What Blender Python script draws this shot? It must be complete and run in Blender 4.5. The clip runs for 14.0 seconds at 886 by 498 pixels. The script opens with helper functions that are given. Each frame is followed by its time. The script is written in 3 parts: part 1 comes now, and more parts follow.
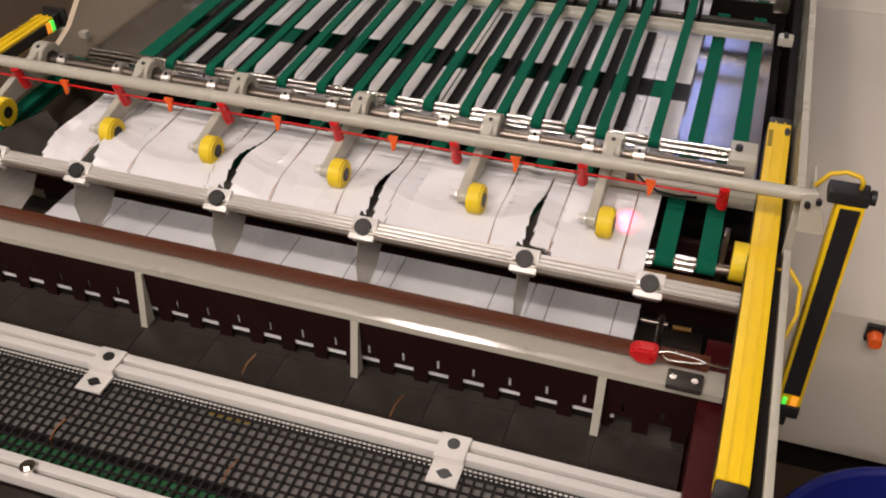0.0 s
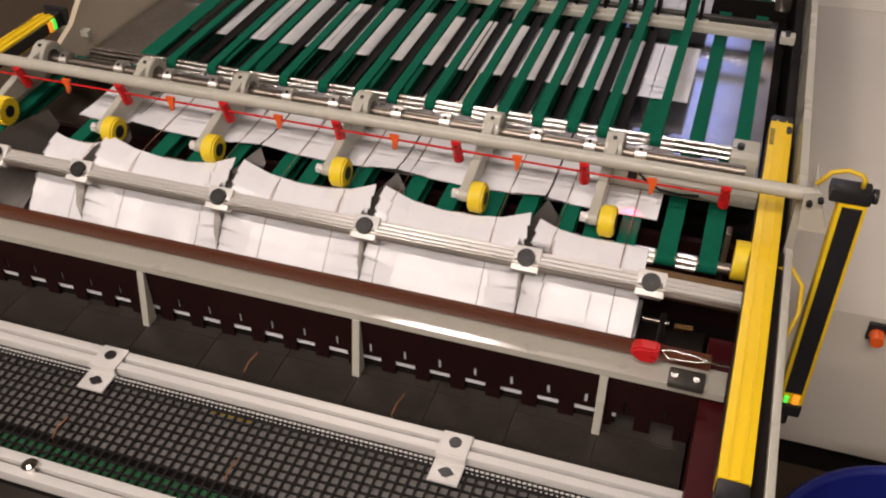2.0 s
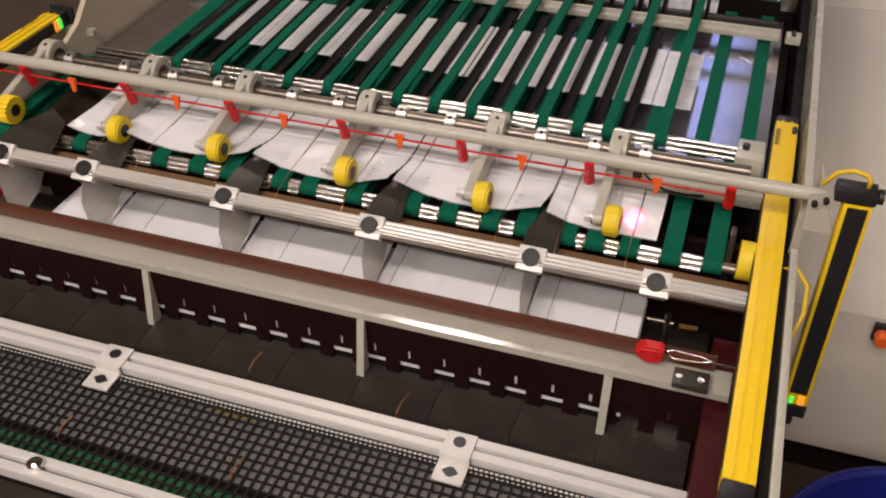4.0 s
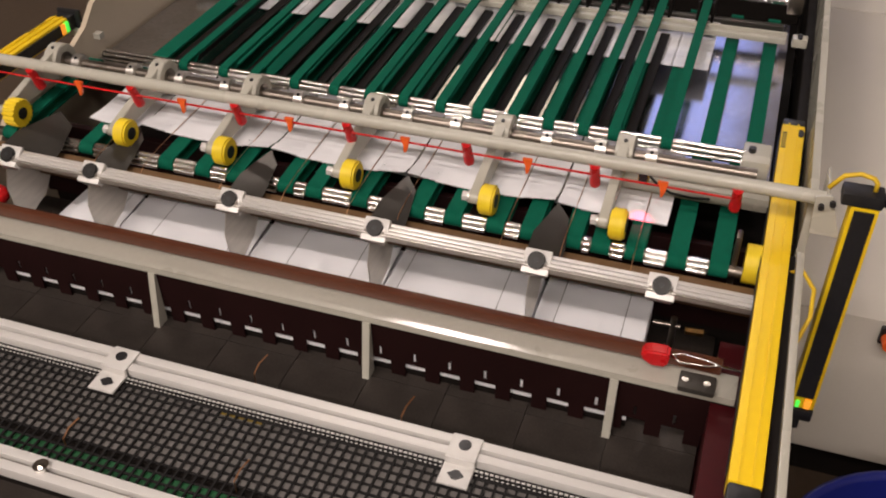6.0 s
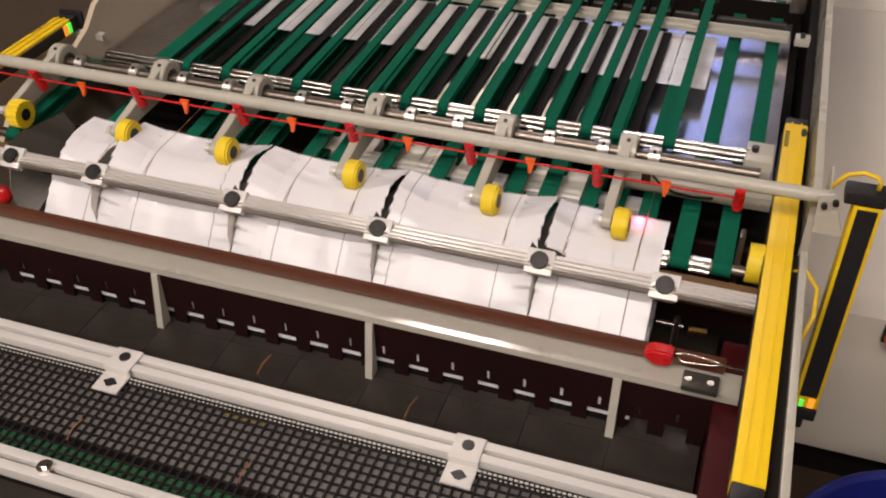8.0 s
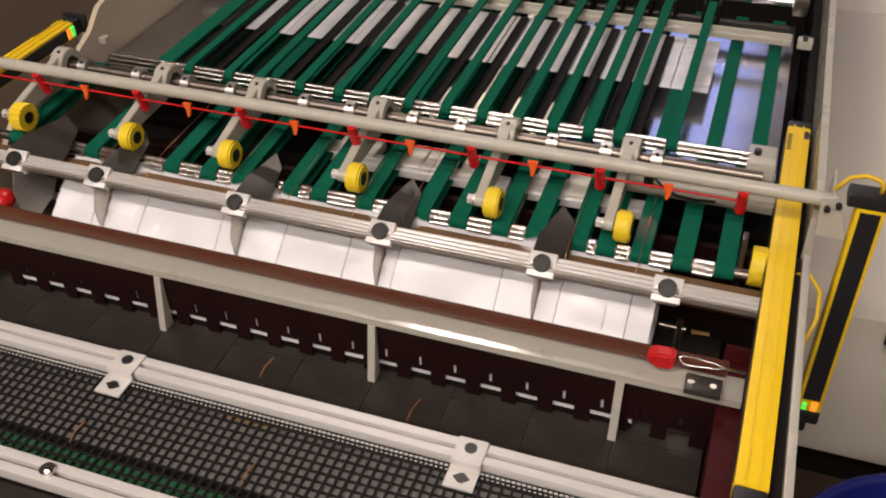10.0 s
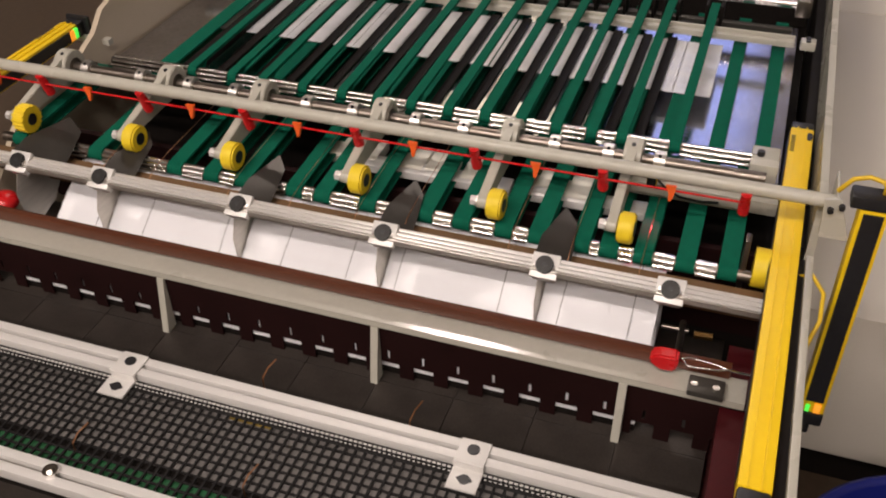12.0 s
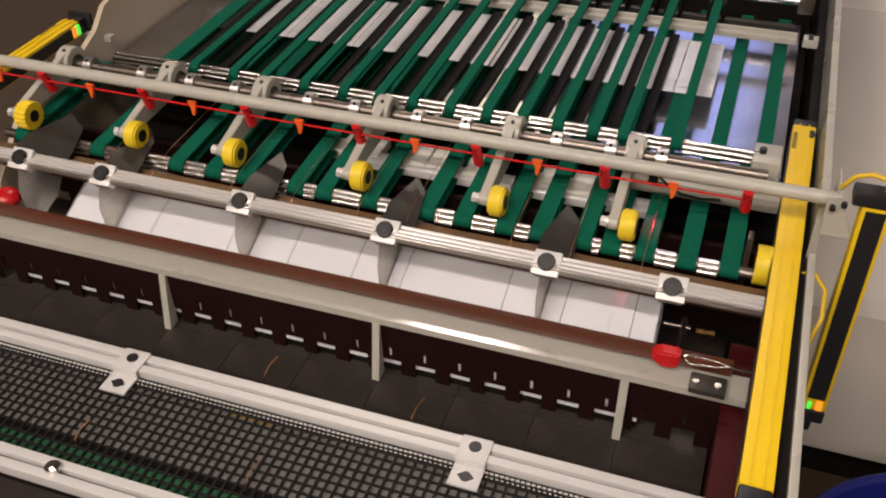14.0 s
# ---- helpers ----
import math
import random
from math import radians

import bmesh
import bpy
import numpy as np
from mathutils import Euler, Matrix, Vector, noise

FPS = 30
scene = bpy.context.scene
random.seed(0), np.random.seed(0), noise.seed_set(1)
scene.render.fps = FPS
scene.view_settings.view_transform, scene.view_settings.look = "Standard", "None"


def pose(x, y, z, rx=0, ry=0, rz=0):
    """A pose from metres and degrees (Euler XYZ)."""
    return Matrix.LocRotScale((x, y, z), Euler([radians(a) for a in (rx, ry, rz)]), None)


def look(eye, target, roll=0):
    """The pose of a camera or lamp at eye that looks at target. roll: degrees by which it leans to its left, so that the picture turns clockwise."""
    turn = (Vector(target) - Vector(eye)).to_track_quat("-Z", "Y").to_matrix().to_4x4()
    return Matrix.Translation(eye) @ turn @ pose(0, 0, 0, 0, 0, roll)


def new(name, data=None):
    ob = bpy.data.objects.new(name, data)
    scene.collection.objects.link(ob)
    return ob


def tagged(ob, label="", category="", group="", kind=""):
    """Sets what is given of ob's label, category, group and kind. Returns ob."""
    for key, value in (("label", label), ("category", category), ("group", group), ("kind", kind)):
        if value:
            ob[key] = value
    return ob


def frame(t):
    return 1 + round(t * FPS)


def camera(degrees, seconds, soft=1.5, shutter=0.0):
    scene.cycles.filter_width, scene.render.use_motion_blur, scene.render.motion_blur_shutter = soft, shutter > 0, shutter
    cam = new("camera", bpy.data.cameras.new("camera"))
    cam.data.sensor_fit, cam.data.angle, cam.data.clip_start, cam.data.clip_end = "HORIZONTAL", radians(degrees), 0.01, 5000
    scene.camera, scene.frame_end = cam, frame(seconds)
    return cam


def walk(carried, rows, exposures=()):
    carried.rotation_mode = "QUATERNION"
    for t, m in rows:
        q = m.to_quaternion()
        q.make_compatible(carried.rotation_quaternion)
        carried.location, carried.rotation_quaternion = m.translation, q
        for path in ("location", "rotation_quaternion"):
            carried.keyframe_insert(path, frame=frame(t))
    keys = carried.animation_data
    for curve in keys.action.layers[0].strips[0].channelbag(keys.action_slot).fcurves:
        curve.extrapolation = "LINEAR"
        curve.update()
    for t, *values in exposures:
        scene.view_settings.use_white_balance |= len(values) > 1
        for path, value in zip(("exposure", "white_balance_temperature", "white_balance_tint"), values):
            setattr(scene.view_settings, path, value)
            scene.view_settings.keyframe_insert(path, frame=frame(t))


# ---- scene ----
cam = camera(50.05, 14.0, soft=2.0, shutter=0.4)
walk(cam, [
    (0.0, pose(0, 0, 1.75, 51.321, 0.589, 18.377)),
    (0.5, pose(0, 0, 1.75, 51.396, 0.614, 18.489)),
    (1.0, pose(0, 0, 1.75, 51.399, 0.649, 18.494)),
    (1.5, pose(0, 0, 1.75, 51.321, 0.684, 18.402)),
    (2.0, pose(0, 0, 1.75, 51.242, 0.661, 18.441)),
    (2.5, pose(0, 0, 1.75, 51.151, 0.611, 18.513)),
    (3.0, pose(0, 0, 1.75, 51.194, 0.681, 18.623)),
    (5.5, pose(0, 0, 1.75, 51.244, 0.786, 18.884)),
    (6.0, pose(0, 0, 1.75, 51.405, 0.911, 19.033)),
    (6.5, pose(0, 0, 1.75, 51.525, 0.978, 19.094)),
    (7.0, pose(0, 0, 1.75, 51.518, 1.024, 19.061)),
    (7.5, pose(0, 0, 1.75, 51.442, 1.097, 19.078)),
    (8.0, pose(0, 0, 1.75, 51.405, 1.122, 19.079)),
    (10.5, pose(0, 0, 1.75, 51.621, 1.208, 19.234)),
    (11.0, pose(0, 0, 1.75, 51.627, 1.175, 19.244)),
    (11.5, pose(0, 0, 1.75, 51.617, 1.264, 19.266)),
    (12.0, pose(0, 0, 1.75, 51.677, 1.314, 19.333)),
    (12.5, pose(0, 0, 1.75, 51.618, 1.352, 19.371)),
    (13.0, pose(0, 0, 1.75, 51.504, 1.395, 19.460)),
    (13.5, pose(0, 0, 1.75, 51.480, 1.335, 19.463)),
    (14.0, pose(0, 0, 1.75, 51.503, 1.338, 19.450)),
])

# ---- light: a closed hall with ceiling lamps and one high window ----
world = bpy.data.worlds.new("world")
scene.world = world
world.use_nodes = True
world.node_tree.nodes["Background"].inputs[0].default_value = (0.9, 0.85, 0.8, 1)
world.node_tree.nodes["Background"].inputs[1].default_value = 0.02
scene.view_settings.exposure = 0.0
LAMP_WATTS = 70
LAMP_COLOUR = (1.0, 0.860, 0.785)


# ---- materials ----
def material(name, colour, rough=0.5, metal=0.0, vary=0.12, scale=30.0, bump=0.05, fine=300.0, stretch=(1, 1, 1), coat=0.0, spec=0.5):
    """A surface with stains at one scale and grain at a finer one."""
    m = bpy.data.materials.new(name)
    m.use_nodes = True
    nt = m.node_tree
    b = nt.nodes["Principled BSDF"]
    b.inputs["Roughness"].default_value, b.inputs["Metallic"].default_value = rough, metal
    b.inputs["Coat Weight"].default_value, b.inputs["Specular IOR Level"].default_value = coat, spec
    co = nt.nodes.new("ShaderNodeTexCoord")
    mp = nt.nodes.new("ShaderNodeMapping")
    mp.inputs["Scale"].default_value = stretch
    nt.links.new(co.outputs["Object"], mp.inputs[0])
    n1, n2 = nt.nodes.new("ShaderNodeTexNoise"), nt.nodes.new("ShaderNodeTexNoise")
    n1.inputs["Scale"].default_value, n1.inputs["Detail"].default_value = scale, 5
    n2.inputs["Scale"].default_value, n2.inputs["Detail"].default_value = fine, 3
    for n in (n1, n2):
        nt.links.new(mp.outputs[0], n.inputs["Vector"])
    add = nt.nodes.new("ShaderNodeMath")
    add.operation = "MULTIPLY_ADD"
    add.inputs[1].default_value, add.inputs[2].default_value = 0.4, 0
    nt.links.new(n2.outputs[0], add.inputs[0])
    mul = nt.nodes.new("ShaderNodeMath")
    mul.operation = "MULTIPLY_ADD"
    mul.inputs[1].default_value = 0.6
    nt.links.new(n1.outputs[0], mul.inputs[0])
    nt.links.new(add.outputs[0], mul.inputs[2])
    ramp = nt.nodes.new("ShaderNodeValToRGB")
    c = np.array(colour)
    ramp.color_ramp.elements[0].position, ramp.color_ramp.elements[1].position = 0.3, 0.7
    ramp.color_ramp.elements[0].color = (*np.clip(c * (1 - vary), 0, 1), 1)
    ramp.color_ramp.elements[1].color = (*np.clip(c * (1 + vary), 0, 1), 1)
    nt.links.new(mul.outputs[0], ramp.inputs[0])
    nt.links.new(ramp.outputs[0], b.inputs["Base Color"])
    rr = nt.nodes.new("ShaderNodeMapRange")
    rr.inputs["To Min"].default_value, rr.inputs["To Max"].default_value = max(rough - 0.1, 0.02), min(rough + 0.1, 1)
    nt.links.new(n1.outputs[0], rr.inputs[0])
    nt.links.new(rr.outputs[0], b.inputs["Roughness"])
    if bump:
        bp = nt.nodes.new("ShaderNodeBump")
        bp.inputs["Strength"].default_value, bp.inputs["Distance"].default_value = bump, 0.001
        nt.links.new(n2.outputs[0], bp.inputs["Height"])
        nt.links.new(bp.outputs[0], b.inputs["Normal"])
    return m


def glow(name, colour, strength):
    m = bpy.data.materials.new(name)
    m.use_nodes = True
    b = m.node_tree.nodes["Principled BSDF"]
    b.inputs["Base Color"].default_value = (*colour, 1)
    b.inputs["Emission Color"].default_value = (*colour, 1)
    b.inputs["Emission Strength"].default_value = strength
    return m


CREAM = material("cream_paint", (0.47, 0.455, 0.39), 0.27, 0, 0.05, 6, 0.04, 500)
GLARE_WHITE = material("glare_white", (0.78, 0.75, 0.66), 0.35, 0, 0.06, 20, 0.04, 400)
BEIGE = material("beige_enamel", (0.56, 0.48, 0.36), 0.4, 0, 0.06, 4, 0.04, 300)
CREAM_DULL = material("cream_enamel", (0.64, 0.60, 0.53), 0.5, 0, 0.05, 3, 0.03, 300)
CREAM_GLOSS = material("glossy_cream", (0.44, 0.425, 0.365), 0.3, 0, 0.06, 9, 0.05, 120, coat=1.0)
CREAM_GLOSS.node_tree.nodes["Principled BSDF"].inputs["Coat Roughness"].default_value = 0.13
BRASS = material("dull_brass", (0.24, 0.14, 0.05), 0.35, 1)
TAPE = material("worn_tape", (0.22, 0.15, 0.02), 0.6)
GREEN = material("green_belt", (0.004, 0.105, 0.062), 0.75, 0, 0.12, 60, 0.25, 1500, spec=0.08)
GREEN_CLOTH = material("green_cloth", (0.010, 0.085, 0.028), 0.7, 0, 0.15, 40, 0.2, 900)
BLACK = material("black_bar", (0.010, 0.008, 0.007), 0.6, 0, 0.3, 40, 0.05, spec=0.12)
CHROME = material("chrome_roller", (0.76, 0.74, 0.71), 0.13, 1, 0.06, 40, 0.02, 900, (0.2, 1, 1))
STEEL = material("steel_shaft", (0.24, 0.21, 0.18), 0.36, 1, 0.15, 40, 0.04, 600)
PLATE = material("brushed_plate", (0.66, 0.62, 0.56), 0.38, 0.85, 0.12, 20, 0.06, 500, (1, 1, 6))
DULL = material("dull_steel", (0.06, 0.055, 0.048), 0.38, 0.5, 0.2, 20, 0.06, 500)
ALU = material("anodised_aluminium", (0.74, 0.72, 0.68), 0.34, 1, 0.06, 25, 0.05, 700, (0.1, 1, 1))
RAIL_ALU = material("satin_aluminium", (0.74, 0.72, 0.685), 0.3, 0.4, 0.08, 25, 0.05, 700, (0.1, 1, 1))
WHITE_ALU = material("white_aluminium", (0.71, 0.695, 0.67), 0.42, 0.2, 0.04, 25, 0.03, 700, (0.1, 1, 1))
YELLOW = material("yellow_enamel", (0.88, 0.60, 0.010), 0.42, 0, 0.04, 12, 0.03, 400)
TYRE = material("yellow_rubber", (0.84, 0.62, 0.02), 0.55, 0, 0.08, 40, 0.1, 500)
HUB = material("dark_hub", (0.02, 0.02, 0.022), 0.4, 0.2, 0.2, 60)
KNOB = material("turned_black_metal", (0.03, 0.029, 0.028), 0.33, 0.6, 0.2, 60, 0.15, 1500)
RED = material("red_plastic", (0.55, 0.012, 0.015), 0.28, 0, 0.1, 40, 0.03)
ORANGE = material("orange_plastic", (0.85, 0.13, 0.02), 0.4, 0, 0.1, 40, 0.03)
BROWN = material("brown_bar", (0.105, 0.034, 0.017), 0.32, 0, 0.22, 14, 0.08, 400, (0.15, 1, 1))
BOARD = material("wooden_board", (0.16, 0.088, 0.038), 0.6, 0, 0.2, 14, 0.1, 300, (0.15, 1, 1))
MAROON = material("maroon_steel", (0.014, 0.0038, 0.0038), 0.6, 0, 0.25, 12, 0.05, spec=0.15)
DARKRED = material("red_steel", (0.055, 0.005, 0.007), 0.5, 0, 0.2, 12, 0.05, spec=0.2)
TABLE = material("dark_table_belt", (0.034, 0.028, 0.024), 0.40, 0, 0.5, 14, 0.4, 350, spec=0.4)
PAPER = material("white_paper", (0.90, 0.905, 0.935), 0.24, 0, 0.02, 10, 0.02, 300)
PILE_PAPER = material("piled_paper", (0.89, 0.895, 0.925), 0.26, 0, 0.03, 10, 0.02, 300)


def wrinkled(m, coordinates, height):
    """Slack, slightly buckled paper: long soft waves and finer creases under the grain, and some light through the sheet."""
    nt = m.node_tree
    b = nt.nodes["Principled BSDF"]
    co = nt.nodes.new("ShaderNodeTexCoord")
    wave = nt.nodes.new("ShaderNodeTexNoise")
    wave.inputs["Scale"].default_value, wave.inputs["Detail"].default_value, wave.inputs["Distortion"].default_value = 11.0, 1.2, 0.0
    nt.links.new(co.outputs[coordinates], wave.inputs["Vector"])
    bp = nt.nodes.new("ShaderNodeBump")
    bp.inputs["Strength"].default_value, bp.inputs["Distance"].default_value = 1.0, height
    nt.links.new(wave.outputs[0], bp.inputs["Height"])
    nt.links.new(bp.outputs[0], b.inputs["Normal"])
    thin, blend = nt.nodes.new("ShaderNodeBsdfTranslucent"), nt.nodes.new("ShaderNodeMixShader")
    thin.inputs[0].default_value, blend.inputs[0].default_value = (0.95, 0.94, 0.94, 1), 0.15
    nt.links.new(b.outputs[0], blend.inputs[1])
    nt.links.new(thin.outputs[0], blend.inputs[2])
    nt.links.new(blend.outputs[0], nt.nodes["Material Output"].inputs[0])


wrinkled(PAPER, "UV", 0.016)
wrinkled(PILE_PAPER, "Object", 0.014)
LINE_GREY = material("line_grey", (0.16, 0.15, 0.15), 0.6, 0, 0.2, 60)
MESH = material("black_mesh", (0.014, 0.013, 0.013), 0.6, 0, 0.2, 60, spec=0.15)
GREY_BELT = material("grey_belt", (0.15, 0.14, 0.132), 0.6, 0, 0.15, 20, 0.2, 700)
FLOOR = material("brown_floor", (0.070, 0.047, 0.030), 0.5, 0, 0.2, 1.5, 0.05, 40)
WALL = material("hall_wall", (0.45, 0.42, 0.38), 0.8, 0, 0.08, 1.0, 0.05, 30)
BLUE = material("blue_plastic", (0.006, 0.012, 0.15), 0.4, 0, 0.15, 6, 0.03)
GLOSS = material("polished_plate", (0.52, 0.52, 0.56), 0.17, 1, 0.2, 10, 0.03, 100)
CABLE = material("yellow_cable", (0.75, 0.5, 0.02), 0.5)
COPPER = material("copper_thread", (0.58, 0.30, 0.16), 0.35, 1)
LAMP = glow("lamp_diffuser", LAMP_COLOUR, 9.0)
SKYGLASS = glow("sky_window", (0.40, 0.48, 1.0), 1.1)
WARM_GLOW = glow("warm_glow", (1.0, 0.86, 0.62), 2.4)
LED_GREEN = glow("green_light", (0.1, 1.0, 0.1), 0.7)
LED_AMBER = glow("amber_light", (1.0, 0.35, 0.03), 0.7)


# ---- mesh helpers ----
def box(bm, x0, x1, y0, y1, z0, z1, bevel=0.0):
    r = bmesh.ops.create_cube(bm, size=1, matrix=Matrix.Translation(((x0 + x1) / 2, (y0 + y1) / 2, (z0 + z1) / 2)) @ Matrix.Diagonal((x1 - x0, y1 - y0, z1 - z0, 1)))
    if bevel:
        es = list({e for v in r["verts"] for e in v.link_edges})
        bmesh.ops.bevel(bm, geom=es, offset=bevel, segments=2, affect="EDGES", profile=0.6)
    return r["verts"]


def rod(bm, a, b, r, seg=16, r2=None):
    a, b = Vector(a), Vector(b)
    q = (b - a).to_track_quat("Z", "Y").to_matrix().to_4x4()
    out = bmesh.ops.create_cone(bm, cap_ends=True, segments=seg, radius1=r, radius2=r if r2 is None else r2, depth=(b - a).length, matrix=Matrix.Translation((a + b) / 2) @ q)
    return out["verts"]


def smooth(bm, angle=40):
    for f in bm.faces:
        f.smooth = True
    for e in bm.edges:
        if len(e.link_faces) == 2 and e.calc_face_angle(0) > radians(angle):
            e.smooth = False


def prism(bm, pts, axis, a, b):
    """The outline pts, drawn in the plane across an axis ('x', 'y', 'z'), stretched from a to b."""
    def at(p, d):
        return {"x": (d, p[0], p[1]), "y": (p[0], d, p[1]), "z": (p[0], p[1], d)}[axis]
    va, vb = [bm.verts.new(at(p, a)) for p in pts], [bm.verts.new(at(p, b)) for p in pts]
    bm.faces.new(va), bm.faces.new(vb[::-1])
    n = len(pts)
    for i in range(n):
        bm.faces.new((va[i], vb[i], vb[(i + 1) % n], va[(i + 1) % n]))
    bmesh.ops.recalc_face_normals(bm, faces=bm.faces)


def tube(bm, pts, r, seg=8):
    """A bent round bar through pts."""
    pts = [Vector(p) for p in pts]
    rings = []
    for i, p in enumerate(pts):
        d = (pts[min(i + 1, len(pts) - 1)] - pts[max(i - 1, 0)]).normalized()
        u = d.orthogonal().normalized() if not rings else (u - d * u.dot(d)).normalized()
        w = d.cross(u)
        rings.append([bm.verts.new(p + r * (math.cos(k * math.tau / seg) * u + math.sin(k * math.tau / seg) * w)) for k in range(seg)])
    for a, b in zip(rings, rings[1:]):
        for k in range(seg):
            bm.faces.new((a[k], a[(k + 1) % seg], b[(k + 1) % seg], b[k]))
    bm.faces.new(rings[0][::-1]), bm.faces.new(rings[-1])


def mesh_of(bm, name, mat, sharp=40):
    smooth(bm, sharp)
    me = bpy.data.meshes.new(name)
    bm.to_mesh(me)
    bm.free()
    me.materials.append(mat)
    return me


def part(name, bm, mat, parent, label=""):
    ob = new(name, mesh_of(bm, name, mat))
    ob.parent = parent
    return tagged(ob, label)


def thing(name, label, category, x=0, y=0, z=0, group="", kind=""):
    ob = new(name)
    ob.empty_display_size = 0.02
    ob.location = (x, y, z)
    return tagged(ob, label, category, group, kind)


def setting(name, bm, mat, label, category):
    return tagged(new(name, mesh_of(bm, name, mat)), label, category, "", "structure")


def simple(name, bm, mat, label, category, group="", x=0, y=0, z=0):
    ob = new(name, mesh_of(bm, name, mat))
    ob.location = (x, y, z)
    return tagged(ob, label, category, group)


def B(*a, **k):
    bm = bmesh.new()
    box(bm, *a, **k)
    return bm


def C(a, b, r, seg=20, r2=None):
    bm = bmesh.new()
    rod(bm, a, b, r, seg, r2)
    return bm


def arc(cy, cz, r, a0, a1, n=8):
    return [(cy + r * math.cos(radians(a0 + (a1 - a0) * i / n)), cz + r * math.sin(radians(a0 + (a1 - a0) * i / n))) for i in range(n + 1)]


# ---- the hall ----
HX0, HX1, HY0, HY1, HZ = -7.0, 5.0, -9.0, 9.0, 6.0
setting("floor", B(HX0, HX1, HY0, HY1, -0.1, 0), FLOOR, "brown sealed concrete workshop floor", "floor")
setting("wall_north", B(HX0, HX1, HY1, HY1 + 0.2, 0, HZ), WALL, "plain grey workshop wall", "wall")
setting("wall_south", B(HX0, HX1, HY0 - 0.2, HY0, 0, HZ), WALL, "plain grey workshop wall", "wall")
setting("wall_east", B(HX1, HX1 + 0.2, HY0 - 0.2, HY1 + 0.2, 0, HZ), WALL, "plain grey workshop wall", "wall")
setting("wall_west", B(HX0 - 0.2, HX0, HY0 - 0.2, HY1 + 0.2, 0, HZ), WALL, "plain grey workshop wall", "wall")
setting("ceiling", B(HX0 - 0.2, HX1 + 0.2, HY0 - 0.2, HY1 + 0.2, HZ, HZ + 0.2), WALL, "plain grey workshop ceiling", "ceiling")


def ceiling_lamp(x, y, power, length=1.8):
    lamp = thing("ceiling_lamp", "long white ceiling lamp with a glowing diffuser", "lamp", x, y, HZ, "ceiling lamps")
    part("housing", B(-length / 2 - 0.02, length / 2 + 0.02, -0.16, 0.16, -0.07, 0, bevel=0.01), WHITE_ALU, lamp)
    part("diffuser", B(-length / 2, length / 2, -0.13, 0.13, -0.09, -0.071), LAMP, lamp, "glowing white diffuser")
    light = bpy.data.lights.new("lamp_light", "AREA")
    light.shape, light.size, light.size_y = "RECTANGLE", length, 0.3
    light.energy, light.color = LAMP_WATTS * power, LAMP_COLOUR
    new("lamp_light", light).location = (x, y, HZ - 0.1)


for lx, ly, power in ((-4.3, -4.4, 0.7), (-2.35, -4.4, 1.4), (-0.4, -4.4, 1.6), (1.55, -4.4, 0.8), (-4.3, -2.3, 0.4), (-2.35, -2.3, 1.1), (-0.4, -2.3, 1.2), (1.55, -2.3, 0.7), (-0.3, 6.9, 0.5)):
    ceiling_lamp(lx, ly, power)
ceiling_lamp(-1.88, 4.84, 1.0, 0.75)
win = thing("window_1", "high bluish daylight window in the far wall", "window", -0.78, HY1, 4.6, kind="structure")
part("window_frame", B(-0.9, 0.9, -0.003, -0.0005, -1.3, 1.3), WHITE_ALU, win)
for z0, z1 in ((-1.25, -0.42), (-0.405, 0.43), (0.445, 1.25)):
    part("pane", B(-0.83, 0.83, -0.02, -0.004, z0, z1), SKYGLASS, win)

# added glowing panel, only to give the under-plate its warm bright reflections
win = thing("glow_panel", "added warm glowing panel that the under-plate mirrors", "window", -2.7, HY1, 4.95, kind="structure")
part("window_frame", B(-0.8, 0.8, -0.003, -0.0005, -0.8, 0.8), WHITE_ALU, win)
for x0, x1 in ((-0.75, -0.03), (0.03, 0.75)):
    part("pane", B(x0, x1, -0.02, -0.004, -0.75, 0.75), WARM_GLOW, win)

# ---- machine body ----
XL, XR = -1.29, 0.105
body = thing("machine_frame", "cream painted steel side plates round a dark machine body", "machine frame")
bm = bmesh.new()
prism(bm, [(1.24, 0), (3.2, 0), (3.2, 0.93), (1.26, 0.93), (1.24, 0.90)], "x", 0.127, 0.139)
part("side_plate", bm, CREAM, body)
bm = bmesh.new()
prism(bm, [(1.10, 0), (3.2, 0), (3.2, 0.955), (1.56, 0.955), (1.50, 0.94), (1.46, 0.905), (1.40, 0.88), (1.28, 0.875), (1.20, 0.85), (1.10, 0.76)], "x", XL - 0.014, XL - 0.002)
part("side_plate", bm, BEIGE, body, "beige enamelled side plate")
part("base", B(XL, XR, 1.25, 3.2, 0, 0.70), BLACK, body, "dark inner body")
part("inner_wall", B(0.108, 0.1265, 1.25, 2.3, 0.702, 0.84, bevel=0.003), BLACK, body, "dark inner wall")
bm = bmesh.new()
box(bm, 0.078, 0.107, 1.85, 1.875, 0.876, 0.894, bevel=0.003)
part("beam_bracket", bm, CREAM, body)
for dy in (-0.012, 0.012):
    part("bolt", C((0.092, 1.862 + 0.5 * dy, 0.894), (0.092, 1.862 + 0.5 * dy, 0.897), 0.005, 12), HUB, body)

# polished under-plate of the conveyor
simple("under_plate", B(XL + 0.004, 0.075, 1.42, 2.05, 0.828, 0.832), GLOSS, "polished steel under-plate of the conveyor", "plate")

